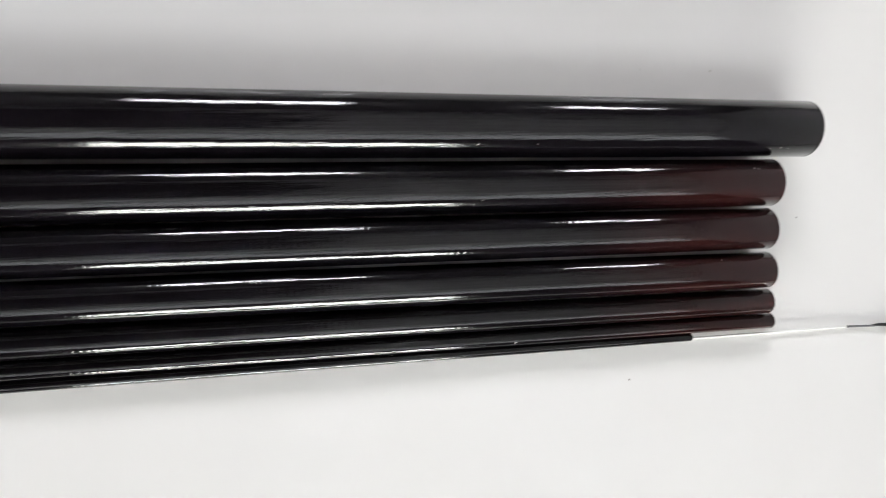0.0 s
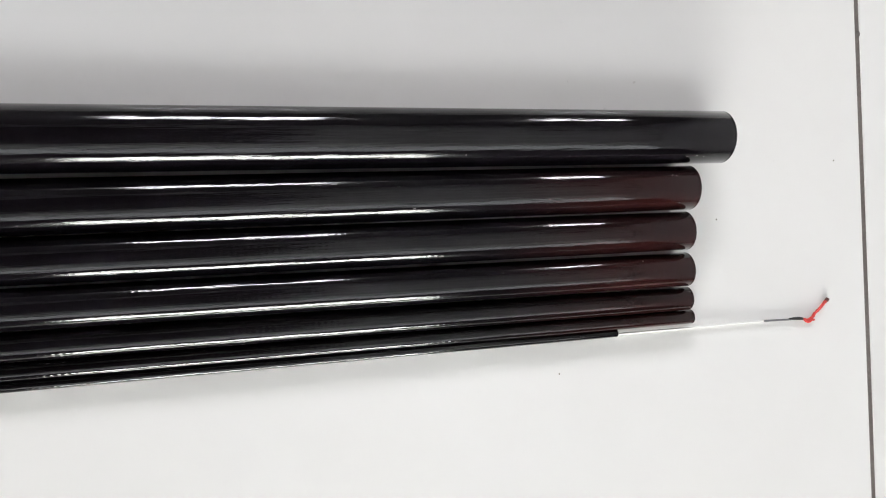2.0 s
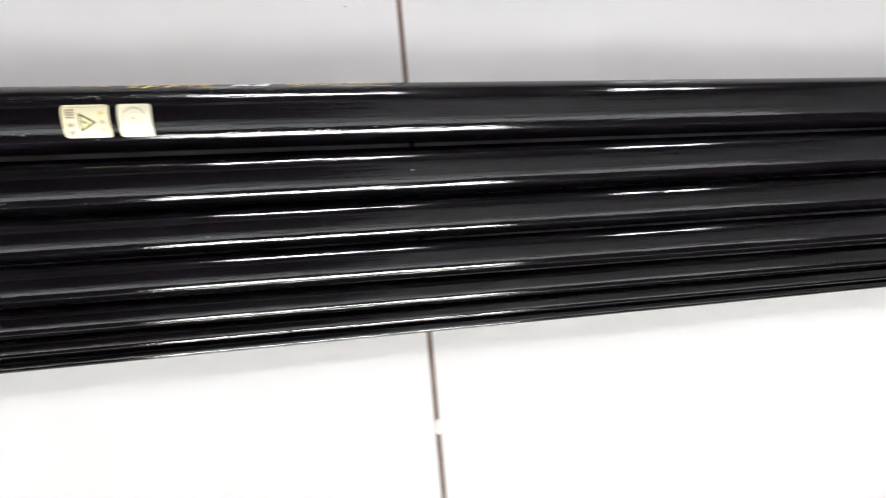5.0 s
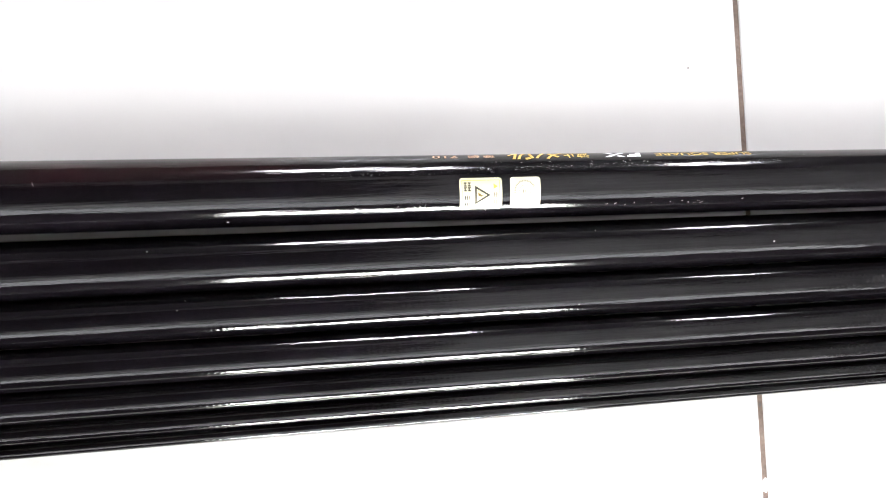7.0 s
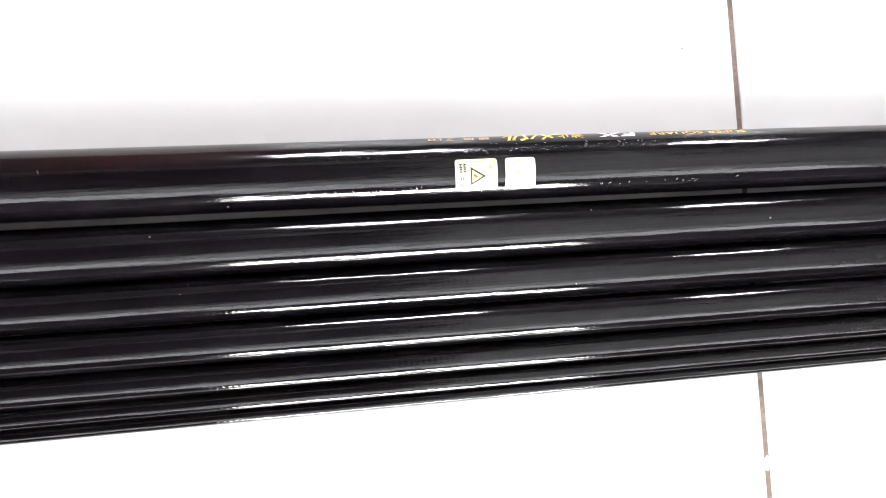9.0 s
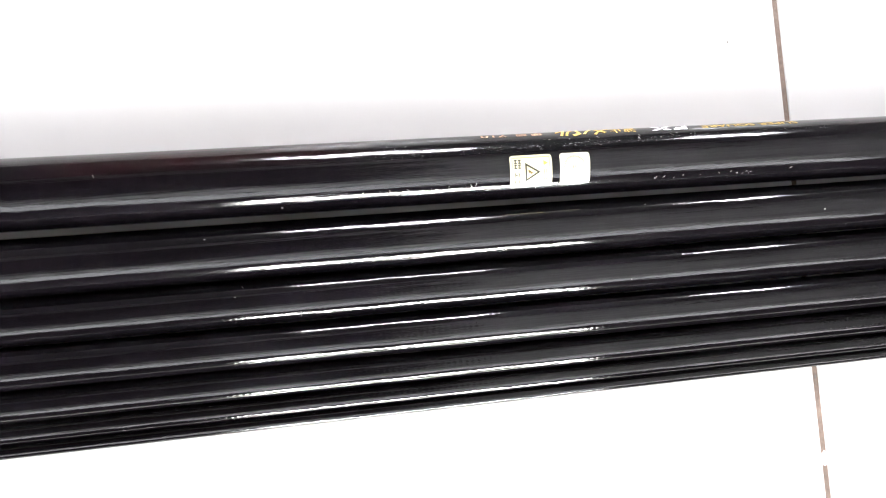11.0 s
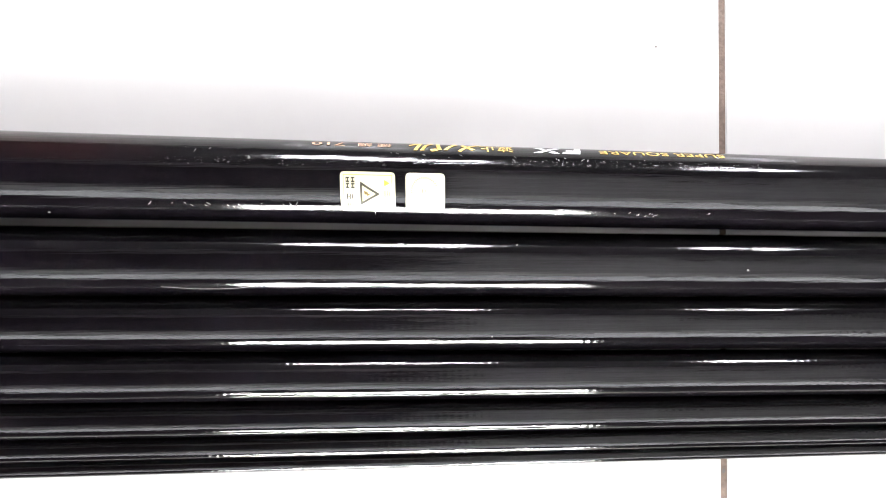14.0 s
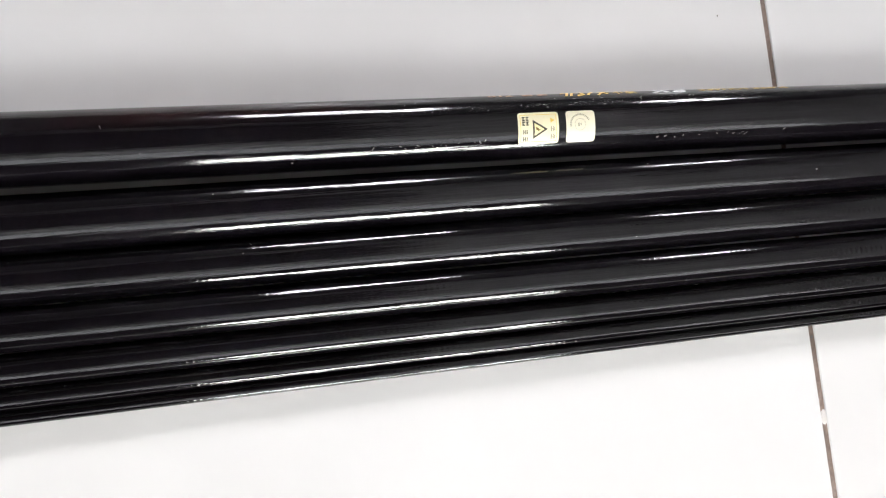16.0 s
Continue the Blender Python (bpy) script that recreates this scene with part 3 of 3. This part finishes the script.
# clusters of fine nicks along the butt section's worn lines
for start, stop, low, high, count in ((-0.066, -0.028, -0.80, -0.70, 14), (-0.17, -0.125, -0.74, -0.62, 12), (-0.16, 0.0, 0.58, 0.74, 22)):
    for _ in range(count):
        scratch(0, random.uniform(start, stop), random.uniform(low, high), random.uniform(0.0003, 0.0008), random.uniform(0.00012, 0.0004), random.uniform(-2.0, 2.0))
STRAND = ((-0.1685, -0.74), (-0.1640, -0.79), (-0.1588, -0.83), (-0.1530, -0.83), (-0.1480, -0.80), (-0.1435, -0.72), (-0.1400, -0.64))
on_rod(1, "lint_strand", sweep([rod_point(1, a, b, 0.00006) for a, b in STRAND], [0.00005] * 7, 6), SCRATCH_MAT, "fine pale strand of lint", True)

# ---- floor: dirty grout bed, one glazed tile a piece ----
TILE, JOINT = 0.4, 0.0021
tagged(link_bmesh("floor", box(WEST, EAST, SOUTH, NORTH, -0.02, -0.0004), GROUT_MAT), "white glazed tile floor with dirty brown grout joints", "floor", kind="structure")
floor = bpy.data.objects["floor"]


def tile_mesh():
    bm = box(-(TILE - JOINT) / 2, (TILE - JOINT) / 2, -(TILE - JOINT) / 2, (TILE - JOINT) / 2, -0.008, 0.0)
    top = [e for e in bm.edges if all(v.co.z > -0.001 for v in e.verts)]
    bmesh.ops.bevel(bm, geom=top, offset=0.0003, segments=3, affect="EDGES")
    ob = link_bmesh("tile", bm, TILE_MAT)
    return ob


first = tile_mesh()
first.parent = floor
first.location = (0.2, 0.03, 0)
for ix in range(-7, 6):
    for iy in range(-5, 6):
        px, py = 0.2 + ix * TILE, 0.03 + iy * TILE
        if (ix, iy) == (0, 0) or not (WEST - 0.15 < px < EAST + 0.15 and SOUTH - 0.15 < py < NORTH + 0.15):
            continue
        t = bpy.data.objects.new("tile", first.data)
        scene.collection.objects.link(t)
        t.parent = floor
        t.location = (px, py, 0)

# crumbs of pale grout on the joint, and specks of dirt on the tiles
def crumb(name, x, y, z, size, stretch, mat):
    bm = bmesh.new()
    bmesh.ops.create_icosphere(bm, subdivisions=2, radius=1)
    for v in bm.verts:
        n = 1 + 0.35 * noise.noise(v.co * 1.7 + Vector((x * 90, y * 90, 0)))
        v.co = Vector((v.co.x * size * n, v.co.y * size * stretch * n, v.co.z * size * 0.4))
    bm.transform(Matrix.Translation((x, y, z)))
    return part(name, bm, mat, floor, smooth=True)


crumb("grout_crumb", 0.0002, -0.0676, -0.0005, 0.0015, 2.0, plain("pale_grout", (0.74, 0.71, 0.67), 0.85))
crumb("grout_crumb", 0.4004, 0.0855, -0.0004, 0.0012, 1.2, plain("dark_grout", (0.10, 0.09, 0.085), 0.9))
crumb("grout_crumb", 0.0, -0.0352, -0.0008, 0.0012, 1.3, plain("grey_grout", (0.15, 0.13, 0.12), 0.9))
for dx, dy in ((0.2593, -0.0451), (-0.0215, 0.1002), (0.33, 0.0109), (0.3859, 0.0325)):
    crumb("dirt_speck", dx, dy, 0.0001, 0.0003, 1.3, DIRT_MAT)
